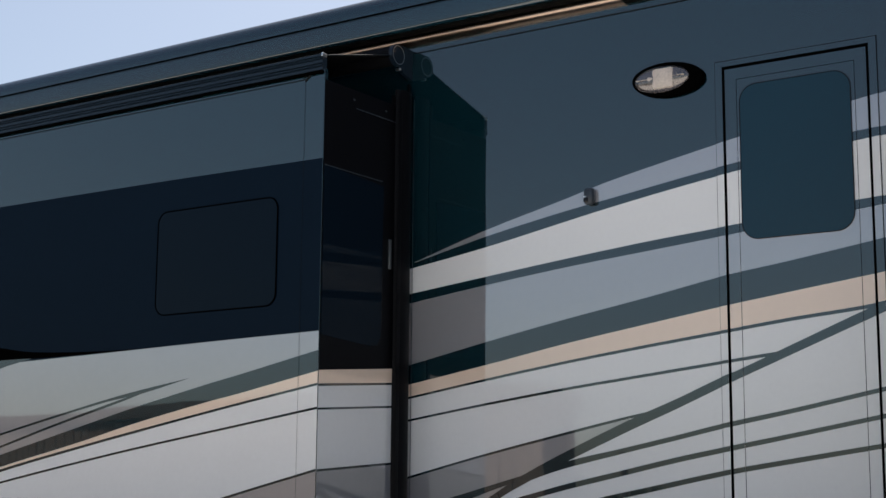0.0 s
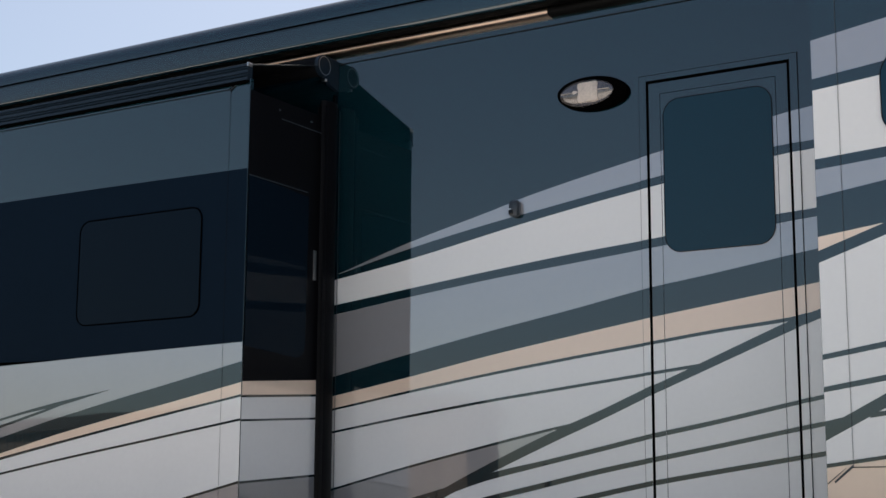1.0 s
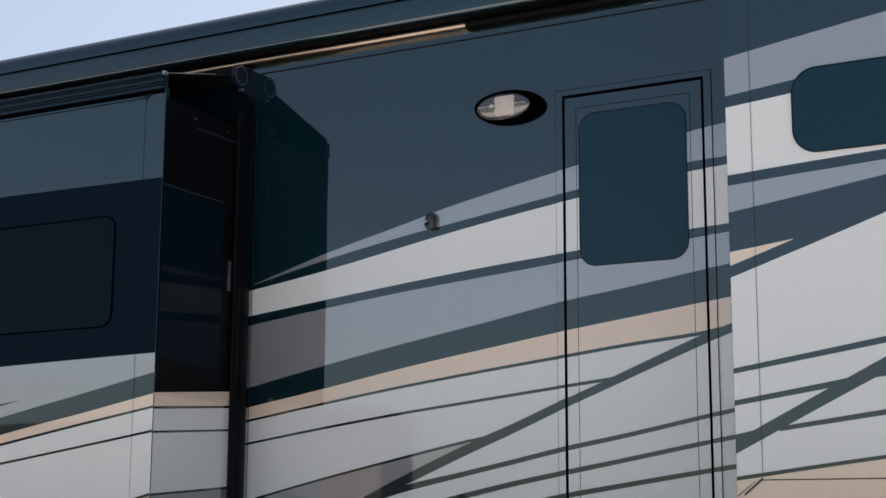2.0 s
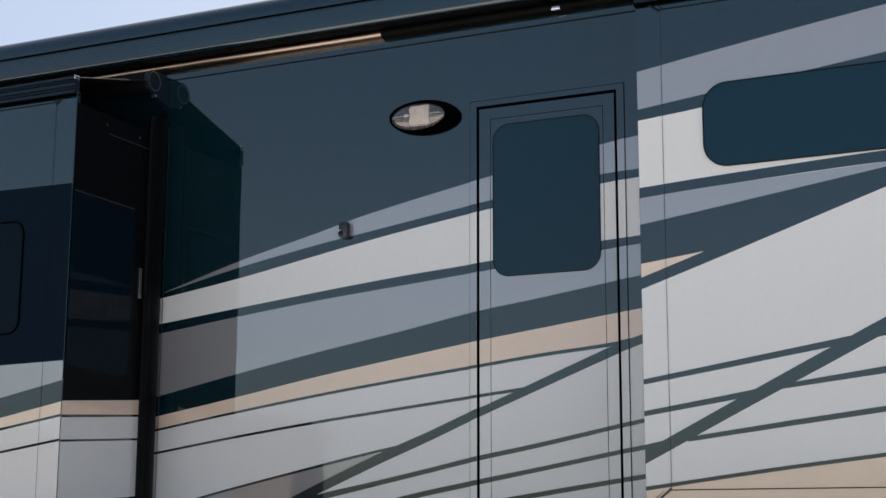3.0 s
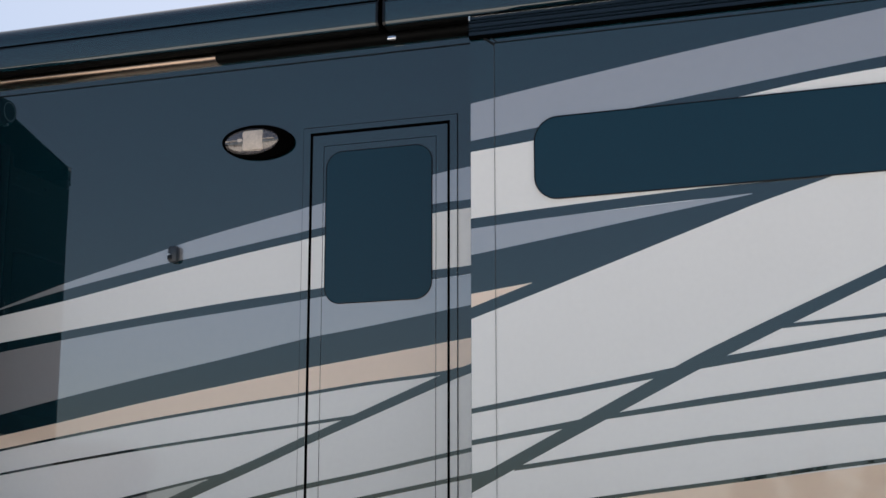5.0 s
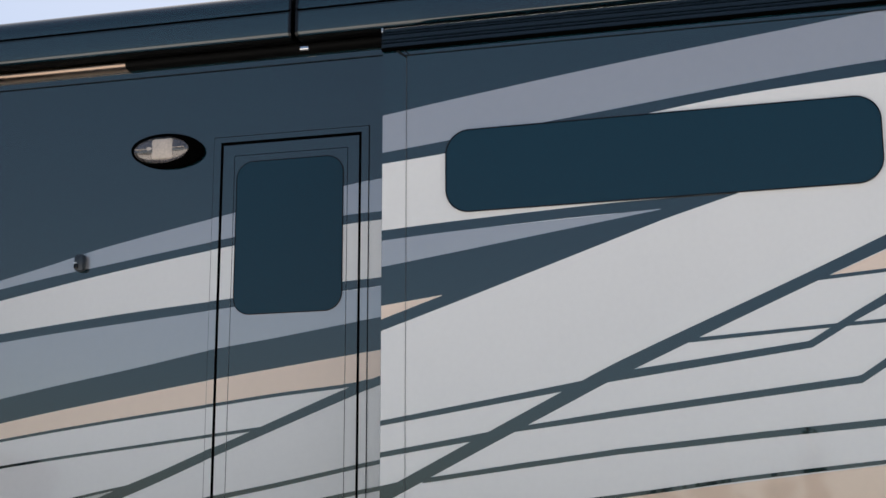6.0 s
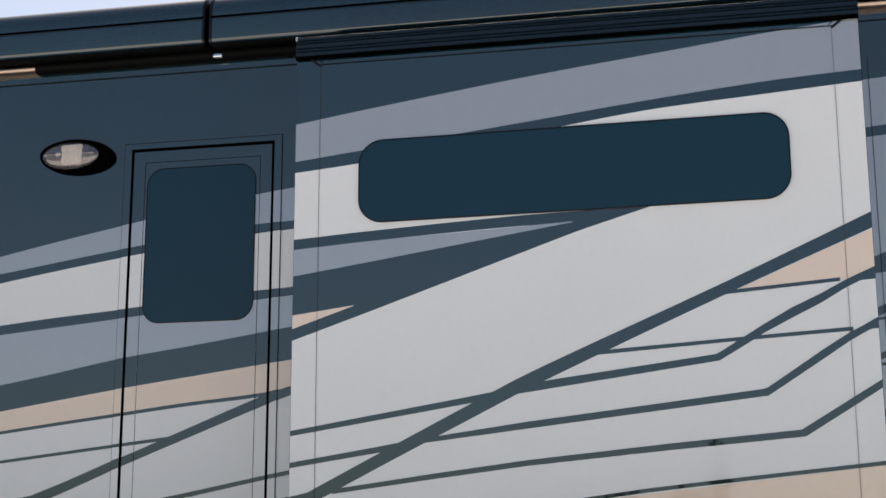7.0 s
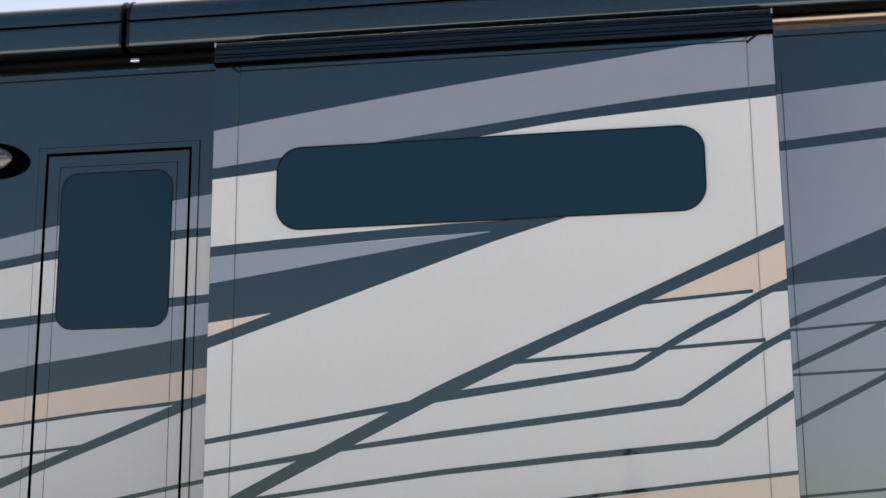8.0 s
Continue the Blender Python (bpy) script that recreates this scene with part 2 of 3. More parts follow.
# paint of the main wall
MAIN = [
    Stripe(BLUE, [(-1.95, 3.6, 1.868), (-1.832, 3.6, 1.884), (-1.326, 3.6, 1.961), (-0.585, 3.6, 2.096), (0.019, 3.6, 2.190), (0.669, 3.6, 2.270), (0.843, 3.6, 2.284), (1.1, 3.6, 2.30)]),
    Stripe(SILVER, [(-1.79, 1.919, 1.917), (-1.327, 2.052, 2.018), (-0.846, 2.167, 2.104), (-0.585, 2.232, 2.142), (0.021, 2.349, 2.232), (0.669, 2.460, 2.315), (0.842, 2.484, 2.325), (1.1, 2.515, 2.345)]),
    Stripe(BLUE, [(-1.95, 1.734, 1.68), (-1.837, 1.746, 1.693), (-1.36, 1.800, 1.754), (-0.847, 1.857, 1.813), (-0.37, 1.905, 1.857), (0.013, 1.936, 1.892), (0.672, 1.996, 1.951), (0.808, 2.004, 1.963), (1.1, 2.03, 1.99)]),
    Stripe(SILVER, [(-1.95, 1.68, 1.333), (-1.832, 1.693, 1.358), (-1.33, 1.757, 1.458), (-0.848, 1.813, 1.548), (-0.372, 1.857, 1.629), (0.016, 1.892, 1.700), (0.35, 1.922, 1.745), (0.856, 1.966, 1.820), (1.1, 1.99, 1.86)]),
    Stripe(BLUE, [(-1.95, 1.333, 1.235), (-1.83, 1.358, 1.254), (-1.33, 1.458, 1.338), (-0.849, 1.548, 1.424), (-0.374, 1.629, 1.498), (0.016, 1.700, 1.556), (0.35, 1.745, 1.600), (0.856, 1.820, 1.666), (1.1, 1.86, 1.70)]),
    Stripe(BEIGE, [(-1.95, 1.235, 1.168), (-1.83, 1.254, 1.182), (-1.33, 1.338, 1.260), (-0.849, 1.424, 1.330), (-0.374, 1.498, 1.392), (0.016, 1.556, 1.436), (0.35, 1.600, 1.472), (0.719, 1.648, 1.510), (0.856, 1.666, 1.535), (1.1, 1.70, 1.6)]),
    Stripe(SILVER, [(-1.95, 0.72, 0.2), (-1.827, 0.757, 0.2), (-1.40, 0.856, 0.55), (-1.1, 0.92, 0.765), (-0.85, 0.973, 0.88), (-0.49, 1.038, 1.034)]),
    band([(-1.833, 1.188), (-1.357, 1.263), (-0.849, 1.337), (-0.375, 1.397), (0.04, 1.445), (0.348, 1.481), (0.719, 1.516), (0.855, 1.541)], (0.012, 0.018)),
    band([(-1.837, 1.067), (-1.356, 1.137), (-0.849, 1.203), (-0.438, 1.249), (0.018, 1.299), (0.29, 1.328)], (0.012, 0.016)),
    band([(-1.827, 0.765), (-1.354, 0.875), (-0.85, 0.981), (-0.533, 1.045), (-0.38, 1.072)], (0.012, 0.014)),
    Stripe(BLUE, [(-1.7, 0.42, 0.36), (-1.24, 0.695, 0.652), (-1.097, 0.772, 0.724), (-0.851, 0.884, 0.832), (-0.49, 1.034, 0.981), (-0.23, 1.130, 1.082), (0.01, 1.226, 1.180), (0.077, 1.248, 1.206), (0.719, 1.500, 1.452), (0.851, 1.543, 1.500), (1.1, 1.61, 1.57)]),
    Stripe(BLUE, [(-1.06, 0.756, 0.742), (-0.98, 0.785, 0.768), (-0.851, 0.835, 0.803), (-0.535, 0.896, 0.870), (-0.232, 0.956, 0.932), (0.01, 1.006, 0.982), (0.334, 1.062, 1.040), (0.844, 1.159, 1.139), (1.1, 1.20, 1.18)]),
    Stripe(BLUE, [(-1.3, 0.615, 0.59), (-1.131, 0.658, 0.63), (-0.851, 0.725, 0.697), (-0.536, 0.790, 0.763), (-0.234, 0.852, 0.826), (0.03, 0.899, 0.874), (0.332, 0.950, 0.928), (0.841, 1.040, 1.019), (1.1, 1.08, 1.06)]),
    band([(-1.0, 0.58), (-0.63, 0.665), (-0.385, 0.712), (-0.004, 0.785), (0.328, 0.836), (0.855, 0.912), (1.1, 0.945)], (0.028, 0.021)),
    Stripe(BLUE, [(-1.7, 0.61, 0.56), (-1.545, 0.656, 0.608), (-1.40, 0.693, 0.657), (-1.256, 0.730, 0.703), (-1.05, 0.782, 0.76)]),
]
FRONT = [
    Stripe(SILVER, [(3.3, 2.81, 0.2), (4.0, 2.867, 0.2), (5.2, 2.96, 0.2)]),
    Stripe(BLUE, [(3.3, 3.6, 2.81), (3.494, 3.6, 2.826), (3.951, 3.6, 2.863), (5.2, 3.6, 2.96)]),
    Stripe(BLUE, [(3.3, 2.588, 2.545), (3.475, 2.605, 2.560), (3.934, 2.648, 2.599), (5.2, 2.76, 2.70)]),
    Stripe(BLUE, [(3.3, 1.955, 1.938), (3.47, 2.023, 1.950), (3.665, 2.101, 1.965), (3.903, 2.194, 1.981), (5.2, 2.70, 2.08)]),
    Stripe(BLUE, [(3.3, 1.731, 1.69), (3.477, 1.804, 1.765), (3.887, 1.973, 1.936), (5.2, 2.5, 2.46)]),
    band([(3.3, 1.747), (3.478, 1.758), (3.874, 1.782), (5.2, 1.85)], 0.012),
    Stripe(BLUE, [(3.3, 1.527, 1.498), (3.472, 1.604, 1.575), (3.874, 1.785, 1.756), (5.2, 2.37, 2.34)]),
    band([(3.3, 1.557), (3.474, 1.563), (3.859, 1.576), (5.2, 1.62)], 0.012),
    Stripe(BLUE, [(3.3, 1.277, 1.247), (3.477, 1.366, 1.335), (3.858, 1.556, 1.527), (5.2, 2.22, 2.19)]),
    band([(3.3, 1.033), (3.479, 1.046), (3.823, 1.071), (5.2, 1.17)], 0.013),
]
paint(side_wall, MAIN, 0.0, L1, D0, LOW, HIGH)
paint(side_wall, MAIN[:1], 0.0, D0, D1, DT, HIGH)
paint(side_wall, MAIN, 0.0, D1, R0, LOW, HIGH)
paint(side_wall, FRONT, 0.0, R1, X1, LOW, HIGH)
paint(side_wall, [Stripe(BLUE, [(L0, 3.6, 2.8), (L1, 3.6, 2.8)])], 0.0, X0, L1, 2.80, HIGH)
paint(side_wall, [Stripe(BLUE, [(R0, 3.6, 2.86), (R1, 3.6, 2.86)])], 0.0, R0, R1, 2.86, HIGH)
for x0, x1 in ((L1 + 0.03, R0), (R1, X1)):
    mpart("drip_rail", box(x0, x1, -0.007, -0.0015, 3.097, 3.101), SEAM, side_wall)

mpart("flange_joint", box(3.4965, 3.499, -0.0045, -0.0033, 0.5, 2.93), SEAM, side_wall)
mpart("corner_seal", box(3.452, 3.472, -0.03, -0.002, 2.83, 3.03, 0.006), BLACK, side_wall)

# ---- entry door ----
door = mpart("entry_door", box(D0 + 0.003, D1 - 0.003, 0.02, 0.045, DB + 0.003, DT - 0.003), GLOSSBLACK, None, "closed entry door painted to match, with a tinted window")


def rect(x0, x1, z0, z1):
    return [(x0, z0), (x1, z0), (x1, z1), (x0, z1)]


trim_o, trim_i = rect(D0, D1, DB, DT), rect(D0 + 0.0355, D1 - 0.0355, DB + 0.034, DT - 0.026)
mpart("door_frame", ring(trim_o, trim_i, -0.006, 0.02), BLUE, door)
mpart("door_frame_edge", ring(rect(D0 - 0.003, D1 + 0.003, DB - 0.003, DT + 0.004), trim_o, -0.004, -0.0017), SEAM, door)
leaf_o, leaf_i = rect(0.0495, 0.746, DB + 0.048, 2.707), rect(0.107, 0.691, DB + 0.10, 2.6525)
mpart("leaf_border", ring(leaf_o, leaf_i, -0.004, 0.02), BLACK, door)
panel_o = rect(0.110, 0.688, DB + 0.103, 2.6495)
mpart("leaf_panel", plate(panel_o, -0.004, 0.02), BLACK, door)
for y, x0, x1, z0, z1 in (
    (-0.006, 0.0, 0.0355, DB, DT), (-0.006, 0.7595, 0.795, DB, DT), (-0.004, 0.0495, 0.107, DB + 0.048, 2.707),
    (-0.004, 0.691, 0.746, DB + 0.048, 2.707), (-0.004, 0.110, 0.688, DB + 0.103, 2.6495), (-0.004, 0.107, 0.691, 2.6525, 2.707),
):
    if z0 < 1:
        paint(door, [Stripe(WHITE, [(x0, 2.3, z0), (x1, 2.3, z0)])], y + 0.0005, x0, x1, z0, z1)
    paint(door, MAIN, y, x0, x1, z0, z1)
# black ring added for the gap's shade; covers the lit inner faces
mpart("door_gap_shade", ring(trim_i, leaf_o, -0.001, 0.02), DEEPBLACK, door, "black filler standing for the shade in the door gap")
mpart("window_seal", ring(rounded(0.122, 0.671, 1.860, 2.618, 0.085), rounded(0.126, 0.667, 1.864, 2.614, 0.081), -0.010, -0.004), GLOSSBLACK, door)
mpart("window_pane", plate(rounded(0.126, 0.667, 1.864, 2.614, 0.081), -0.009, -0.004, 0.001), GLASS, door, "dark tinted door window")

# ---- porch light ----
lamp = mpart("porch_light", plate([(-0.247 + 0.196 * math.cos(a) , 2.702 + 0.090 * math.sin(a) - 0.012 * math.cos(a)) for a in [2 * math.pi * i / 48 for i in range(48)]], -0.035, 0.0, 0.02), DEEPBLACK, None, "oval porch light with black bezel", True)
lens = bmesh.new()
bmesh.ops.create_uvsphere(lens, u_segments=32, v_segments=16, radius=1.0)
bmesh.ops.scale(lens, vec=(0.149, 0.032, 0.068), verts=lens.verts)
bmesh.ops.translate(lens, vec=(-0.272, -0.032, 2.703), verts=lens.verts)
mpart("lens", lens, mat("clear_lens", (0.12, 0.105, 0.10), 0.22, 0.5, 1.0, spread=0.35, size=14, grain=60), lamp, "clear ribbed lens", True)
mpart("bulb_cover", box(-0.316, -0.196, -0.0665, -0.03, 2.648, 2.757, 0.02), PLASTIC, lamp, "white diffuser block", True)
mpart("bulb_tip", box(-0.345, -0.30, -0.064, -0.03, 2.690, 2.722, 0.014), PLASTIC, lamp, "white diffuser tip", True)
mpart("lens_ridge", box(-0.40, -0.14, -0.0655, -0.045, 2.7042, 2.7058), PLASTIC, lamp)

# ---- small wall camera ----
wallcam = mpart("side_camera", box(-0.718, -0.664, -0.042, 0.0, 2.118, 2.203, 0.016), GREYPLASTIC, None, "small grey plastic camera housing", True)
mpart("camera_eye", box(-0.713, -0.688, -0.048, -0.038, 2.128, 2.152, 0.006), GLOSSBLACK, wallcam, "black lens window")
# the housing's white glint, modelled as a thin aluminium bar
mpart("camera_glint", box(-0.713, -0.698, -0.0445, -0.038, 2.155, 2.160), ALU, wallcam, "thin bright strip standing for the glint over the lens")


# ---- slide-outs ----
def slide_out(x0, x1, z0, z1, zface, y, label):
    body = mpart("slide_out", box(x0 + 0.001, x1 - 0.001, y + 0.03, 0.6, z0, z1), BLUE, None, label)
    mpart("face_plate", box(x0, x1, y, y + 0.029, z0, zface, 0.002), BLUE, body)
    return body


RY = -0.55
short = slide_out(1.034, 3.428, 0.55, 2.88, 2.935, RY, "short slide-out with a long tinted window")
RS = [
    Stripe(WHITE, [(1.03, 2.62, 0.5), (3.43, 2.90, 0.5)]),
    Stripe(BLUE, [(1.03, 3.2, 2.611), (1.341, 3.2, 2.658), (2.042, 3.2, 2.754), (2.802, 3.2, 2.842), (3.04, 3.2, 2.870), (3.43, 3.2, 2.909)]),
    Stripe(SILVER, [(1.03, 2.611, 2.442), (1.341, 2.658, 2.477), (2.042, 2.754, 2.555), (2.802, 2.842, 2.640), (3.04, 2.870, 2.661), (3.43, 2.909, 2.686)]),
    Stripe(BLUE, [(1.03, 2.442, 2.392), (1.341, 2.477, 2.421), (2.042, 2.555, 2.504), (2.541, 2.613, 2.570), (3.03, 2.661, 2.607), (3.43, 2.686, 2.635)]),
    Stripe(BLUE, [(1.03, 2.095, 2.050), (1.39, 2.118, 2.074), (2.03, 2.150, 2.104), (2.3, 2.156, 2.10)]),
    Stripe(SILVER, [(1.03, 2.050, 1.934), (1.388, 2.074, 1.985), (2.235, 2.112, 2.109)]),
    Stripe(BLUE, [(1.03, 1.934, 1.655), (1.388, 1.985, 1.774), (2.235, 2.109, 2.063), (2.3, 2.16, 2.083), (2.56, 2.17, 2.159)], False),
    Stripe(BEIGE, [(1.03, 1.765, 1.705), (1.305, 1.799, 1.797)]),
    Stripe(BEIGE, [(2.88, 1.792, 1.785), (3.27, 1.955, 1.812), (3.43, 2.02, 1.845)], False),
    Stripe(BEIGE, [(1.03, 0.82, 0.5), (1.585, 0.89, 0.5), (2.174, 0.956, 0.5), (3.43, 1.088, 0.5)]),
    Stripe(BLUE, [(1.03, 0.979, 0.924), (1.41, 1.172, 1.115), (1.813, 1.374, 1.313), (2.05, 1.490, 1.428), (2.844, 1.829, 1.778), (3.43, 2.090, 2.024)]),
    Stripe(BLUE, [(1.03, 1.276, 1.254), (1.82, 1.402, 1.374), (1.937, 1.422, 1.395)], False),
    Stripe(BLUE, [(1.03, 1.144, 1.122), (1.414, 1.203, 1.178), (1.509, 1.219, 1.194)], False),
    Stripe(BLUE, [(1.03, 1.004, 0.963), (1.137, 1.026, 1.004)], False),
    Stripe(BLUE, [(2.0, 1.440, 1.404), (2.795, 1.538, 1.510), (2.810, 1.545, 1.512), (2.907, 1.603, 1.568), (2.987, 1.651, 1.616), (3.10, 1.714, 1.673), (3.215, 1.766, 1.729), (3.312, 1.817, 1.785), (3.369, 1.842, 1.812), (3.43, 1.868, 1.816)], False),
    Stripe(BLUE, [(2.82, 1.792, 1.777), (3.291, 1.827, 1.812)], False),
    Stripe(BLUE, [(2.33, 1.569, 1.552), (2.89, 1.603, 1.588), (3.33, 1.628, 1.612)], False),
    Stripe(BLUE, [(1.60, 1.232, 1.213), (2.032, 1.289, 1.261), (2.971, 1.393, 1.364), (2.990, 1.398, 1.365), (3.09, 1.463, 1.428), (3.204, 1.538, 1.501), (3.317, 1.607, 1.574), (3.363, 1.629, 1.599), (3.398, 1.648, 1.616), (3.43, 1.666, 1.619)], False),
    Stripe(BLUE, [(1.22, 1.033, 1.014), (1.65, 1.089, 1.067), (2.031, 1.135, 1.112), (2.6, 1.188, 1.162), (3.112, 1.230, 1.202), (3.128, 1.240, 1.204), (3.43, 1.420, 1.387)], False),
    band([(1.03, 0.834), (1.585, 0.905), (2.174, 0.972), (2.547, 1.018), (3.43, 1.104)], 0.016),
]
paint(short, RS, RY, 1.036, 3.426, 0.56, 2.93)


def seams(parent, y, x0, x1, z0, z1, wide, filler):
    """The joint of the flange round the face of a slide-out, with a mitred corner."""
    yy = y - 0.0045
    mpart("flange_joint", box(x0 - wide, x0 + wide, yy, y - 0.0033, z0, z1), filler, parent)
    mpart("flange_joint", box(x1 - wide, x1 + wide, yy, y - 0.0033, z0, z1), filler, parent)
    mpart("flange_joint", box(x0 - 0.002, x1 + 0.002, yy - 0.0005, y - 0.0033, z1 - 0.002, z1 + 0.002), SEAM, parent)
    mpart("flange_joint", box(x0 - 0.002, x1 + 0.002, yy - 0.0005, y - 0.0033, z0 - 0.002, z0 + 0.002), SEAM, parent)
    for cx, s in ((x0, -1), (x1, 1)):
        pts = [(cx, z1 - 0.014), (cx, z1 - 0.002), (cx + s * 0.056, z1 + 0.040), (cx + s * 0.066, z1 + 0.036)]
        mpart("corner_joint", plate(pts if s > 0 else pts[::-1], yy - 0.001, y - 0.0033), SEAM, parent)
        pts = [(cx - s * 0.010, z1 + 0.004), (cx - s * 0.012, z1 + 0.007), (cx + s * 0.032, z1 + 0.040), (cx + s * 0.036, z1 + 0.039)]
        mpart("corner_joint", plate(pts if s > 0 else pts[::-1], yy - 0.001, y - 0.0033), SEAM, parent)
        pts = [(cx, z0 + 0.012), (cx, z0), (cx + s * 0.075, z0 - 0.062), (cx + s * 0.080, z0 - 0.056)]
        mpart("corner_joint", plate(pts[::-1] if s > 0 else pts, yy - 0.001, y - 0.0033), filler, parent)
        pts = [(cx + s * 0.030, z0 - 0.002), (cx + s * 0.032, z0 - 0.005), (cx + s * 0.105, z0 - 0.066), (cx + s * 0.107, z0 - 0.062)]
        mpart("corner_joint", plate(pts[::-1] if s > 0 else pts, yy - 0.001, y - 0.0033), filler, parent)


seams(short, RY, 1.145, 3.319, 0.82, 2.880, 0.0008, JOINT)


def leaning(points):
    return [(x, z + 0.006 * (x - 2.225)) for x, z in points]


pane_edge = leaning(rounded(1.3265, 3.1235, 2.1595, 2.5165, 0.1005))
mpart("window_seal", ring(leaning(rounded(1.322, 3.128, 2.155, 2.521, 0.105)), pane_edge, RY - 0.012, RY - 0.0035), GLOSSBLACK, short)
mpart("window_pane", plate(pane_edge, RY - 0.010, RY - 0.0035, 0.001), GLASS, short, "long tinted window with rounded corners")

LY = -0.765
SX = -1.820
longslide = slide_out(-6.2, SX, 0.42, 2.772, 2.83, LY, "long slide-out with a dark window band")
LS = [
    Stripe(WHITE, [(-6.2, 1.3, 0.3), (SX, 1.45, 0.3)]),
    Stripe(BLUE, [(-6.2, 3.0, 2.364), (-2.9, 3.0, 2.364), (SX, 3.0, 2.356)]),
    Stripe(NAVY, [(-6.2, 2.364, 1.378), (-4.224, 2.364, 1.420), (-3.0, 2.364, 1.446), (SX, 2.356, 1.474)]),
    Stripe(DEEPBLACK, [(-6.2, 1.80, 1.39), (-4.6, 1.570, 1.430), (-4.233, 1.512, 1.437), (-3.933, 1.472, 1.434), (-3.371, 1.449, 1.437), (-2.85, 1.4485, 1.446)]),
    Stripe(SILVER, [(-6.2, 1.375, 0.42), (-4.177, 1.417, 0.887), (-3.336, 1.437, 1.075), (-2.960, 1.447, 1.157), (-2.356, 1.461, 1.272), (SX, 1.471, 1.376)]),
    Stripe(BLUE, [(-6.2, 0.42, 0.38), (-4.177, 0.887, 0.816), (-3.490, 1.041, 0.954), (-3.093, 1.129, 1.041), (-2.56, 1.235, 1.141), (-2.352, 1.273, 1.175), (SX, 1.376, 1.272)]),
    Stripe(BEIGE, [(-4.3, 0.785, 0.778), (-4.17, 0.816, 0.803), (-3.490, 0.954, 0.931), (-3.093, 1.041, 1.001), (-2.56, 1.141, 1.092), (-2.352, 1.175, 1.128), (SX, 1.272, 1.212)]),
    Stripe(BLUE, [(-5.2, 1.423, 1.15), (-4.6, 1.430, 1.29), (-4.224, 1.437, 1.388), (-3.955, 1.4365, 1.4345)]),
    Stripe(SILVER, [(-3.1, 0.47, 0.3), (-2.444, 0.636, 0.3), (SX, 0.781, 0.3)]),
    band([(-6.0, 0.40), (-4.169, 0.804), (-3.49, 0.932), (-3.015, 1.016), (-2.350, 1.128), (SX, 1.212)], (0.02, 0.012)),
    band([(-6.0, 0.40), (-4.163, 0.735), (-3.162, 0.900), (-2.345, 1.018), (SX, 1.094)], (0.014, 0.012)),
    band([(-3.1, 0.48), (-2.444, 0.646), (SX, 0.790)], 0.013),
    Stripe(BLUE, [(-5.2, 0.80, 0.788), (-4.188, 1.011, 0.998), (-3.343, 1.174, 1.160), (-3.05, 1.222, 1.200), (-2.70, 1.270, 1.269)]),
    Stripe(BLUE, [(-5.2, 0.69, 0.678), (-4.181, 0.940, 0.926), (-3.751, 1.048, 1.034), (-3.180, 1.180, 1.166), (-3.05, 1.205, 1.200)]),
]
paint(longslide, LS, LY, -6.195, SX - 0.002, 0.43, 2.826)
seams(longslide, LY, -6.08, -1.945, 0.55, 2.786, 0.0004, SEAM)
mpart("window_seal", ring(rounded(-2.968, -2.106, 1.616, 2.190, 0.07), rounded(-2.962, -2.112, 1.622, 2.184, 0.064), LY - 0.008, LY - 0.0025), DEEPBLACK, longslide)
mpart("window_pane", plate(rounded(-2.962, -2.112, 1.622, 2.184, 0.064), LY - 0.006, LY - 0.0025, 0.001), BANDGLASS, longslide, "dark tinted window set in a dark band")


def side_band(material, y0, y1, a0, a1, b0, b1, lift):
    """A stripe on the end face of the long slide-out: upper edge a, lower edge b, at its front and at the wall."""
    bm = bmesh.new()
    x = SX + lift
    bm.faces.new([bm.verts.new(v) for v in ((x, y0, b0), (x, y1, b1), (x, y1, a1), (x, y0, a0))])
    mpart("paint_stripe", bm, material, longslide)


for k in range(4):
    mpart("lettering_bar", box(-4.30 + 0.145 * k, -4.20 + 0.145 * k, LY - 0.0045, LY - 0.003, 0.56, 0.640), GLOSSBLACK, longslide)
S0, S1 = LY + 0.003, -0.10
side_band(BLACK, S0, S1, 2.771, 2.771, 1.385, 1.43, 0.001)
side_band(WHITE, S0, S1, 1.385, 1.43, 0.45, 0.45, 0.0006)
side_band(BLACK, S0, S1, 1.385, 1.43, 1.276, 1.335, 0.0012)
side_band(BEIGE, S0, S1, 1.276, 1.335, 1.209, 1.26, 0.001)
side_band(BLUE, S0, S1, 1.209, 1.26, 1.196, 1.248, 0.0014)
side_band(BLUE, S0, S1, 1.089, 1.138, 1.078, 1.127, 0.0014)
side_band(BLUE, S0, S1, 0.787, 0.842, 0.775, 0.83, 0.0014)
side_band(SILVER, S0, S1, 0.775, 0.83, 0.45, 0.45, 0.001)
bm = bmesh.new()
vs = [bm.verts.new((SX + 0.004, y, z)) for y, z in ((-0.755, 1.455), (-0.34, 1.432), (-0.29, 1.445), (-0.26, 1.49), (-0.25, 2.30), (-0.755, 2.325))]
bm.faces.new(vs)
r = bmesh.ops.extrude_face_region(bm, geom=list(bm.faces))
bmesh.ops.translate(bm, vec=(-0.0025, 0, 0), verts=[g for g in r["geom"] if isinstance(g, bmesh.types.BMVert)])
bmesh.ops.recalc_face_normals(bm, faces=bm.faces)
mpart("end_panel", bm, BANDGLASS, longslide, "gloss dark panel on the slide-out end")

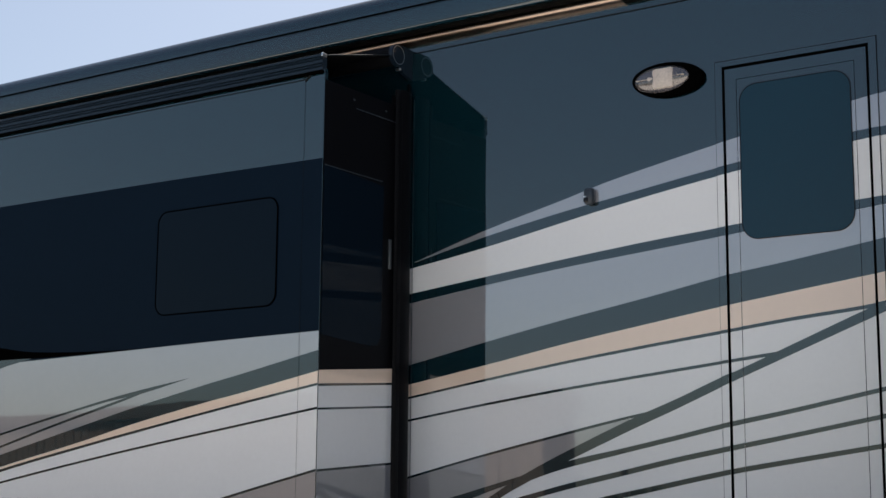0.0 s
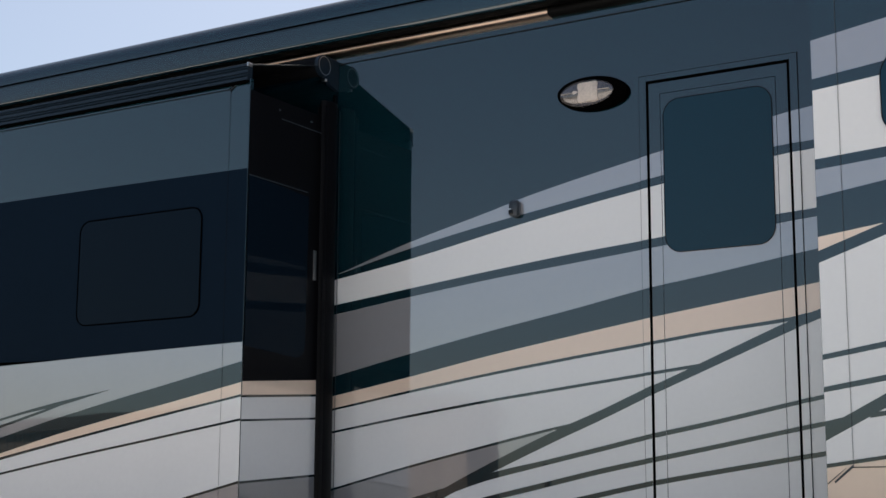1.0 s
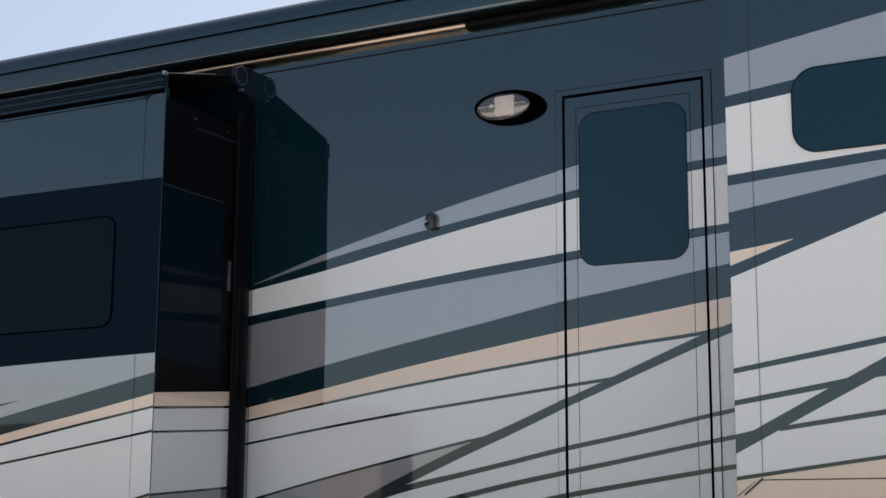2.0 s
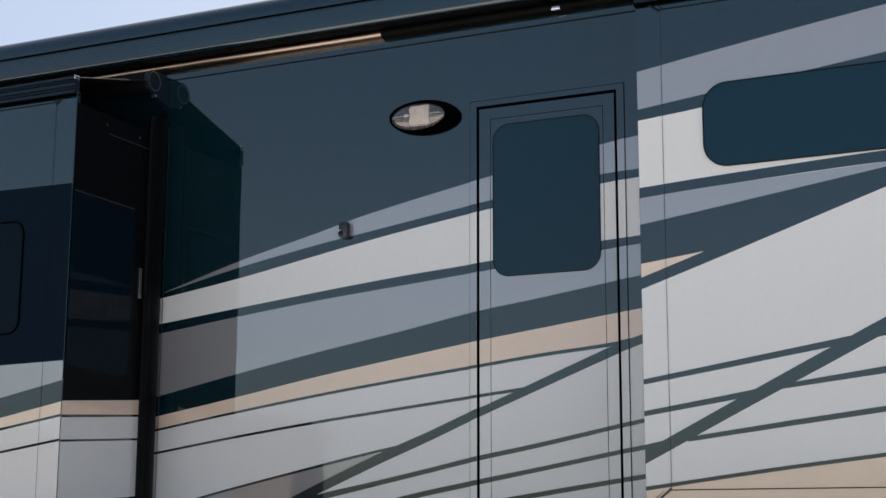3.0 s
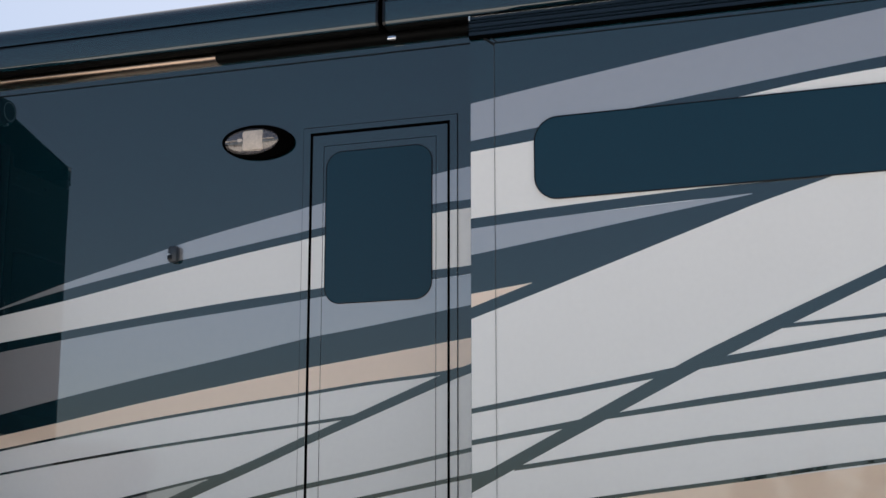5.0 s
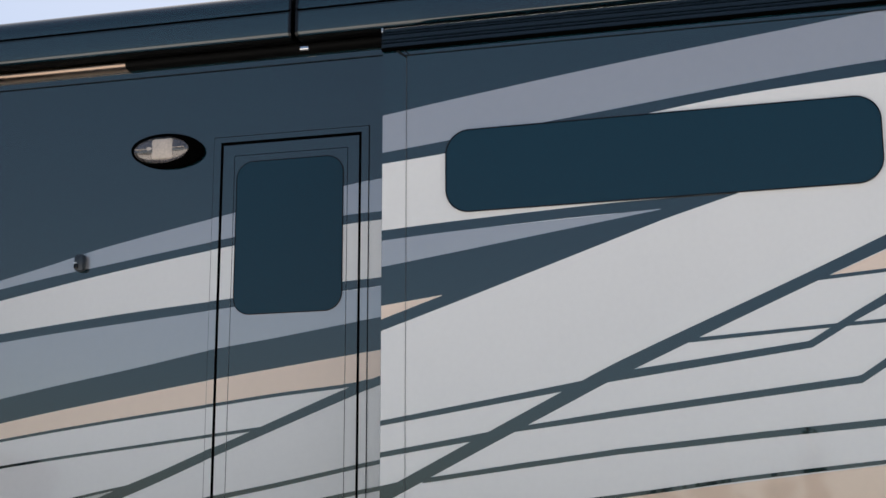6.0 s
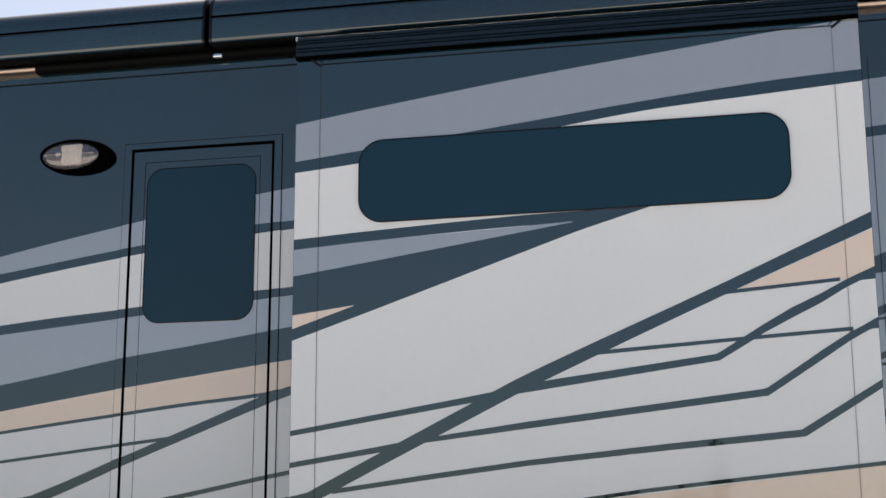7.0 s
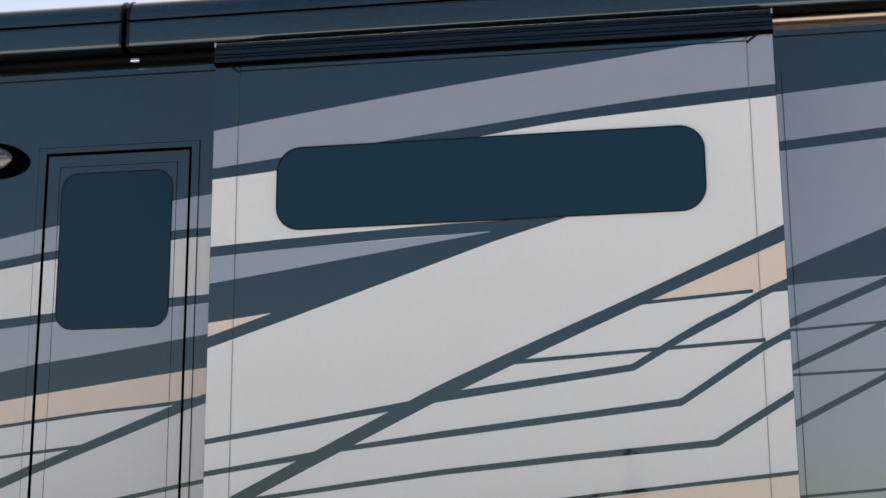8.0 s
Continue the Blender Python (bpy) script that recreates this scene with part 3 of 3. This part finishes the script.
for y in (-0.52, -0.24):
    mpart("bolt", box(SX + 0.001, SX + 0.008, y - 0.006, y + 0.006, 2.712, 2.722, 0.002), GREYPLASTIC, longslide)
mpart("panel_edge", box(SX + 0.002, SX + 0.006, -0.755, -0.26, 2.322, 2.327), GREYPLASTIC, longslide)
mpart("top_flashing", box(SX + 0.002, SX + 0.0045, -0.50, -0.13, 2.672, 2.677), GREYPLASTIC, longslide)

# seal round the opening of the long slide-out
seal = mpart("slide_seal", profile_x([(-0.001, 0.42), (-0.001, 2.925), (-0.012, 2.925), (-0.012, 0.42)], -1.842, -1.829), BLACK, None, "black rubber seal beside the slide-out")
bm = bmesh.new()
bmesh.ops.create_cone(bm, cap_ends=True, segments=20, radius1=0.052, radius2=0.052, depth=2.44)
bmesh.ops.scale(bm, vec=(0.6, 1.3, 1), verts=bm.verts)
bmesh.ops.translate(bm, vec=(-1.815, -0.085, 1.64), verts=bm.verts)
mpart("bulb_seal", bm, BLACK, seal, "", True)
mpart("seal_strip", box(-1.800, -1.7975, -0.0065, -0.0045, 0.42, 2.83), GREYPLASTIC, seal)
for x in (-1.838, -1.789):
    mpart("seal_rib", box(x - 0.003, x + 0.003, -0.158, -0.130, 0.45, 2.83, 0.002), BLACK, seal, "raised rib of the rubber seal")
mpart("latch_plate", box(SX + 0.002, SX + 0.006, -0.20, -0.175, 1.86, 2.02), ALU, seal)


# ---- toppers over the slide-outs ----
def topper(x0, x1, y, z, zt, label):
    t = mpart("slide_topper", profile_x([(-0.184, zt - 0.016), (-0.184, zt - 0.010), (y + 0.01, z + 0.012), (y + 0.01, z + 0.004)], x0, x1), FABRIC, None, label)
    ribs = [(y + 0.02, z - 0.078), (y + 0.02, z + 0.014)]
    for top, low in ((0.014, -0.004), (-0.0065, -0.016), (-0.0185, -0.040), (-0.0425, -0.054), (-0.0565, -0.078)):
        ribs += [(y - 0.010, z + top), (y - 0.017, z + top - 0.003), (y - 0.018, z + low + 0.003), (y - 0.012, z + low), (y - 0.004, z + low - 0.0008), (y - 0.004, z + low - 0.0018)]
    mpart("topper_rail", profile_x(ribs[:-2], x0 - 0.002, x1 + 0.002), RAIL, t, "ribbed dark rail")
    mpart("rail_edge", box(x0 - 0.002, x1 + 0.002, y - 0.02, y + 0.02, z - 0.090, z - 0.0785), DEEPBLACK, t)
    tube = bmesh.new()
    bmesh.ops.create_cone(tube, cap_ends=True, segments=28, radius1=0.055, radius2=0.055, depth=x1 - x0 - 0.02)
    bmesh.ops.rotate(tube, cent=(0, 0, 0), matrix=Matrix.Rotation(radians(90), 3, "Y"), verts=tube.verts)
    bmesh.ops.translate(tube, vec=((x0 + x1) / 2, -0.135, zt), verts=tube.verts)
    mpart("roller", tube, FABRIC, t, "", True)
    for x in (x0, x1):
        pts = [(-0.002, zt - 0.115), (-0.002, zt + 0.055), (-0.08, zt + 0.06)]
        pts += [(-0.135 + 0.062 * math.cos(radians(a)), zt + 0.062 * math.sin(radians(a))) for a in range(75, 286, 15)] + [(-0.09, zt - 0.09)]
        mpart("end_bracket", profile_x(pts, x - 0.012, x + 0.012), RAIL, t, "dark end bracket")
        hem = bmesh.new()
        a, b = Vector((x, y + 0.01, z + 0.010)), Vector((x, -0.19, zt - 0.012))
        bar = bmesh.ops.create_cone(hem, cap_ends=True, segments=8, radius1=0.002, radius2=0.002, depth=(b - a).length)["verts"]
        bmesh.ops.transform(hem, matrix=Matrix.Translation((a + b) / 2) @ (b - a).to_track_quat("Z", "Y").to_matrix().to_4x4(), verts=bar)
        mpart("fabric_hem", hem, RAIL, t, "stitched hem of the fabric", True)
        rim = bmesh.new()
        for i in range(24):
            a0, a1 = radians(15 * i), radians(15 * i + 15)
            quad = [(x + 0.013, -0.135 + r * math.cos(a), zt + r * math.sin(a)) for r, a in ((0.050, a0), (0.054, a0), (0.054, a1), (0.050, a1))]
            rim.faces.new([rim.verts.new(q) for q in quad])
        bmesh.ops.remove_doubles(rim, verts=rim.verts, dist=1e-5)
        bmesh.ops.solidify(rim, geom=list(rim.faces), thickness=0.004)
        mpart("tube_rim", rim, ALU, t)
        mpart("bracket_bolt", box(x - 0.016, x + 0.016, -0.128, -0.113, zt - 0.085, zt - 0.07, 0.003), ALU, t)
        mpart("rail_cap", box(x - 0.004, x + 0.004, y - 0.021, y + 0.018, z - 0.004, z + 0.017, 0.003), ALU, t, "grey end of the rail")
    return t


topper(-6.2, -1.826, LY, 2.894, 3.06, "rolled black fabric topper over the long slide-out")
topper(1.036, 3.427, RY, 2.995, 3.06, "black fabric topper over the short slide-out")


# ---- awning cases along the roof edge ----
def awning(x0, x1, label):
    prof = [(0.0, 3.215), (-0.10, 3.195)]
    prof += [(-0.112 - 0.024 * math.sin(radians(a)), 3.214 - 0.024 * math.cos(radians(a))) for a in range(0, 91, 15)]
    prof += [(-0.136, 3.315), (-0.128, 3.318), (-0.128, 3.325), (-0.135, 3.328)]
    prof += [(-0.055 - 0.080 * math.cos(radians(a)), 3.345 + 0.098 * math.sin(radians(a))) for a in range(0, 91, 10)]
    prof += [(0.0, 3.445)]
    a = mpart("awning_case", profile_x(prof, x0, x1), AWNINGBLUE, None, label, True)
    mpart("case_groove", box(x0, x1, -0.1345, -0.122, 3.3165, 3.3265), DEEPBLACK, a)
    mpart("case_groove", box(x0, x1, -0.1368, -0.130, 3.309, 3.3115), SEAM, a)
    mpart("under_tray", profile_x([(-0.003, 3.196), (-0.003, 3.212), (-0.10, 3.192), (-0.124, 3.191), (-0.112, 3.182), (-0.08, 3.180)], x0, x1), FLATBLACK, a)
    for x in (x0, x1):
        mpart("end_cap", profile_x([(y * 1.03, 3.29 + (z - 3.29) * 1.03) for y, z in prof], x - 0.006, x + 0.006), GLOSSBLACK, a, "black end cap")
    return a


def gutter(x0, x1, material, label):
    """A ribbed rain gutter under the awning cases."""
    pts = [(-0.0025, 3.140), (-0.018, 3.140)]
    pts += [(-0.026 - 0.028 * math.sin(radians(a)), 3.166 - 0.024 * math.cos(radians(a))) for a in range(0, 151, 15)]
    pts += [(-0.0025, 3.190)]
    mpart("rain_gutter", profile_x(pts, x0, x1), material, side_wall, label, True)


# one gutter, coloured by length: copper for warm reflections, black for dark ones
gutter(-6.8, -0.48, WARMREFLECT, "gutter coloured with the warm ground reflection")
gutter(-0.48, R0, FLATBLACK, "gutter length blackened for its dark reflection")
gutter(R1, X1, WARMREFLECT, "gutter coloured with the warm ground reflection")
left_awning = awning(-6.9, 0.430, "slate blue awning case along the roof edge")
awning(0.466, 5.1, "slate blue awning case along the roof edge")
mpart("pull_clip", box(0.452, 0.50, -0.058, -0.012, 3.146, 3.168, 0.006), CHROME, left_awning, "small chrome pull clip")

# ---- wheels ----
for x in (-4.4, -3.2, 3.9):
    for y in (0.22, 2.28):
        bm = bmesh.new()
        bmesh.ops.create_cone(bm, cap_ends=True, segments=32, radius1=0.49, radius2=0.49, depth=0.28)
        bmesh.ops.bevel(bm, geom=[e for e in bm.edges if abs(e.verts[0].co.z - e.verts[1].co.z) < 1e-5], offset=0.04, segments=2, affect="EDGES")
        bmesh.ops.rotate(bm, cent=(0, 0, 0), matrix=Matrix.Rotation(radians(90), 3, "X"), verts=bm.verts)
        bmesh.ops.translate(bm, vec=(x, y, GROUND + 0.49), verts=bm.verts)
        w = mpart("wheel", bm, TYRE, None, "black tyre", True)

# ---- the low building across the lot ----
shed = tagged(new("shed"), "long low brown building across the lot", "building")
shed.matrix_world = pose(-14.1, -22, GROUND, rz=13)


def shed_block(grow, low, high):
    """The shed's long plan with a slanted end, as a block."""
    bm = bmesh.new()
    f = bm.faces.new([bm.verts.new((x, y, low)) for x, y in ((-38 - grow, grow), (grow, grow), (-2.7 + grow, -4 - grow), (-38 - grow, -4 - grow))])
    r = bmesh.ops.extrude_face_region(bm, geom=[f])
    bmesh.ops.translate(bm, vec=(0, 0, high - low), verts=[g for g in r["geom"] if isinstance(g, bmesh.types.BMVert)])
    bmesh.ops.recalc_face_normals(bm, faces=bm.faces)
    return bm


part("wall", shed_block(0, 0, 3.2), SHEDWALL, shed)
part("roof", shed_block(0.15, 3.2, 3.52), SHEDROOF, shed)
for k in range(75):
    part("cladding_rib", box(-37.9 + 0.5 * k, -37.84 + 0.5 * k, 0.004, 0.035, 0.05, 3.18), SHEDWALL, shed)

post = tagged(part("lot_post", box(-0.09, 0.09, -0.09, 0.09, 0, 2.75, 0.02), SHEDROOF), "dark square post at the far side of the lot", "post")
post.location = (-21.6, -40.0, GROUND)

# ---- trees beyond the lot ----
BARK = mat("tree_bark", (0.09, 0.07, 0.05), 0.9, spread=0.4, size=4, grain=30, bump=0.5)
LEAVES = mat("tree_leaves", (0.045, 0.065, 0.028), 0.7, spread=0.5, size=1.5, grain=8)


def tree(x, y, tall, wide, seed, label):
    """A tapered trunk with limbs and an uneven crown of small leaf clumps, narrowing to the top."""
    rng = random.Random(seed)
    base = tagged(new("tree"), label, "tree", group="trees beyond the lot")
    base.location = (x, y, GROUND)
    trunk = bmesh.new()
    limbs = [(Vector((0, 0, 0)), Vector((0, 0, tall * 0.93)), 0.032 * tall)]
    for k in range(14):
        z, a = tall * rng.uniform(0.22, 0.8), rng.uniform(0, 6.283)
        far = wide * (1.05 - z / tall) * rng.uniform(0.7, 1.1)
        limbs.append((Vector((0, 0, z)), Vector((far * math.cos(a), far * math.sin(a), z + 0.35 * far)), 0.010 * tall))
    for a, b, thick in limbs:
        d = b - a
        made = bmesh.ops.create_cone(trunk, cap_ends=True, segments=7, radius1=thick, radius2=thick * 0.25, depth=d.length)["verts"]
        bmesh.ops.transform(trunk, matrix=Matrix.Translation((a + b) / 2) @ d.to_track_quat("Z", "Y").to_matrix().to_4x4(), verts=made)
    part("trunk", trunk, BARK, base)
    vs, fs = [], []
    for a, b, thick in limbs:
        for k in range(60):
            p = a.lerp(b, rng.uniform(0.35, 1.05)) + Vector((rng.gauss(0, 1), rng.gauss(0, 1), rng.gauss(0, 0.7))) * wide * 0.13
            u = Vector((rng.gauss(0, 1), rng.gauss(0, 1), rng.gauss(0, 1))).normalized()
            v, r = u.orthogonal().normalized(), rng.uniform(0.10, 0.20)
            n = len(vs)
            vs += [tuple(p - u * r), tuple(p + v * r * 0.6), tuple(p + u * r), tuple(p - v * r * 0.6)]
            fs.append((n, n + 1, n + 2, n + 3))
    me = bpy.data.meshes.new("crown")
    me.from_pydata(vs, [], fs)
    me.materials.append(LEAVES)
    crown = new("crown", me)
    crown.parent = base


tree(1.3, -50, 7.0, 1.2, 1, "tall narrow dark green tree beyond the lot")
tree(0.0, -51, 5.3, 1.6, 2, "low spreading dark green tree beyond the lot")
tree(-1.9, -50, 5.5, 1.8, 3, "low spreading dark green tree beyond the lot")
tree(-4.2, -52, 5.0, 1.8, 4, "low spreading dark green tree beyond the lot")


# ---- low far woods ----
WOODS = mat("far_woods_leaves", (0.05, 0.06, 0.03), 0.8, spread=0.5, size=0.5, grain=3)
rnd = random.Random(5)
verts, faces = [], []
for k in range(2600):
    a = radians(rnd.uniform(150, 390))
    r = rnd.uniform(165, 190)
    h = 3.2 + 1.6 * noise.noise((math.cos(a) * 6, math.sin(a) * 6, 0.3))
    c = Vector((r * math.cos(a), r * math.sin(a), GROUND + rnd.uniform(0.0, max(h, 0.6))))
    u = Vector((rnd.gauss(0, 1), rnd.gauss(0, 1), rnd.gauss(0, 0.7))).normalized()
    v = u.orthogonal().normalized()
    z = rnd.uniform(0.6, 1.3)
    n = len(verts)
    verts += [tuple(c - u * z), tuple(c + v * z * 0.7), tuple(c + u * z), tuple(c - v * z * 0.7)]
    faces.append((n, n + 1, n + 2, n + 3))
me = bpy.data.meshes.new("far_woods")
me.from_pydata(verts, [], faces)
me.materials.append(WOODS)
tagged(new("far_woods", me), "low dull green woods along the horizon", "woods", kind="stuff")
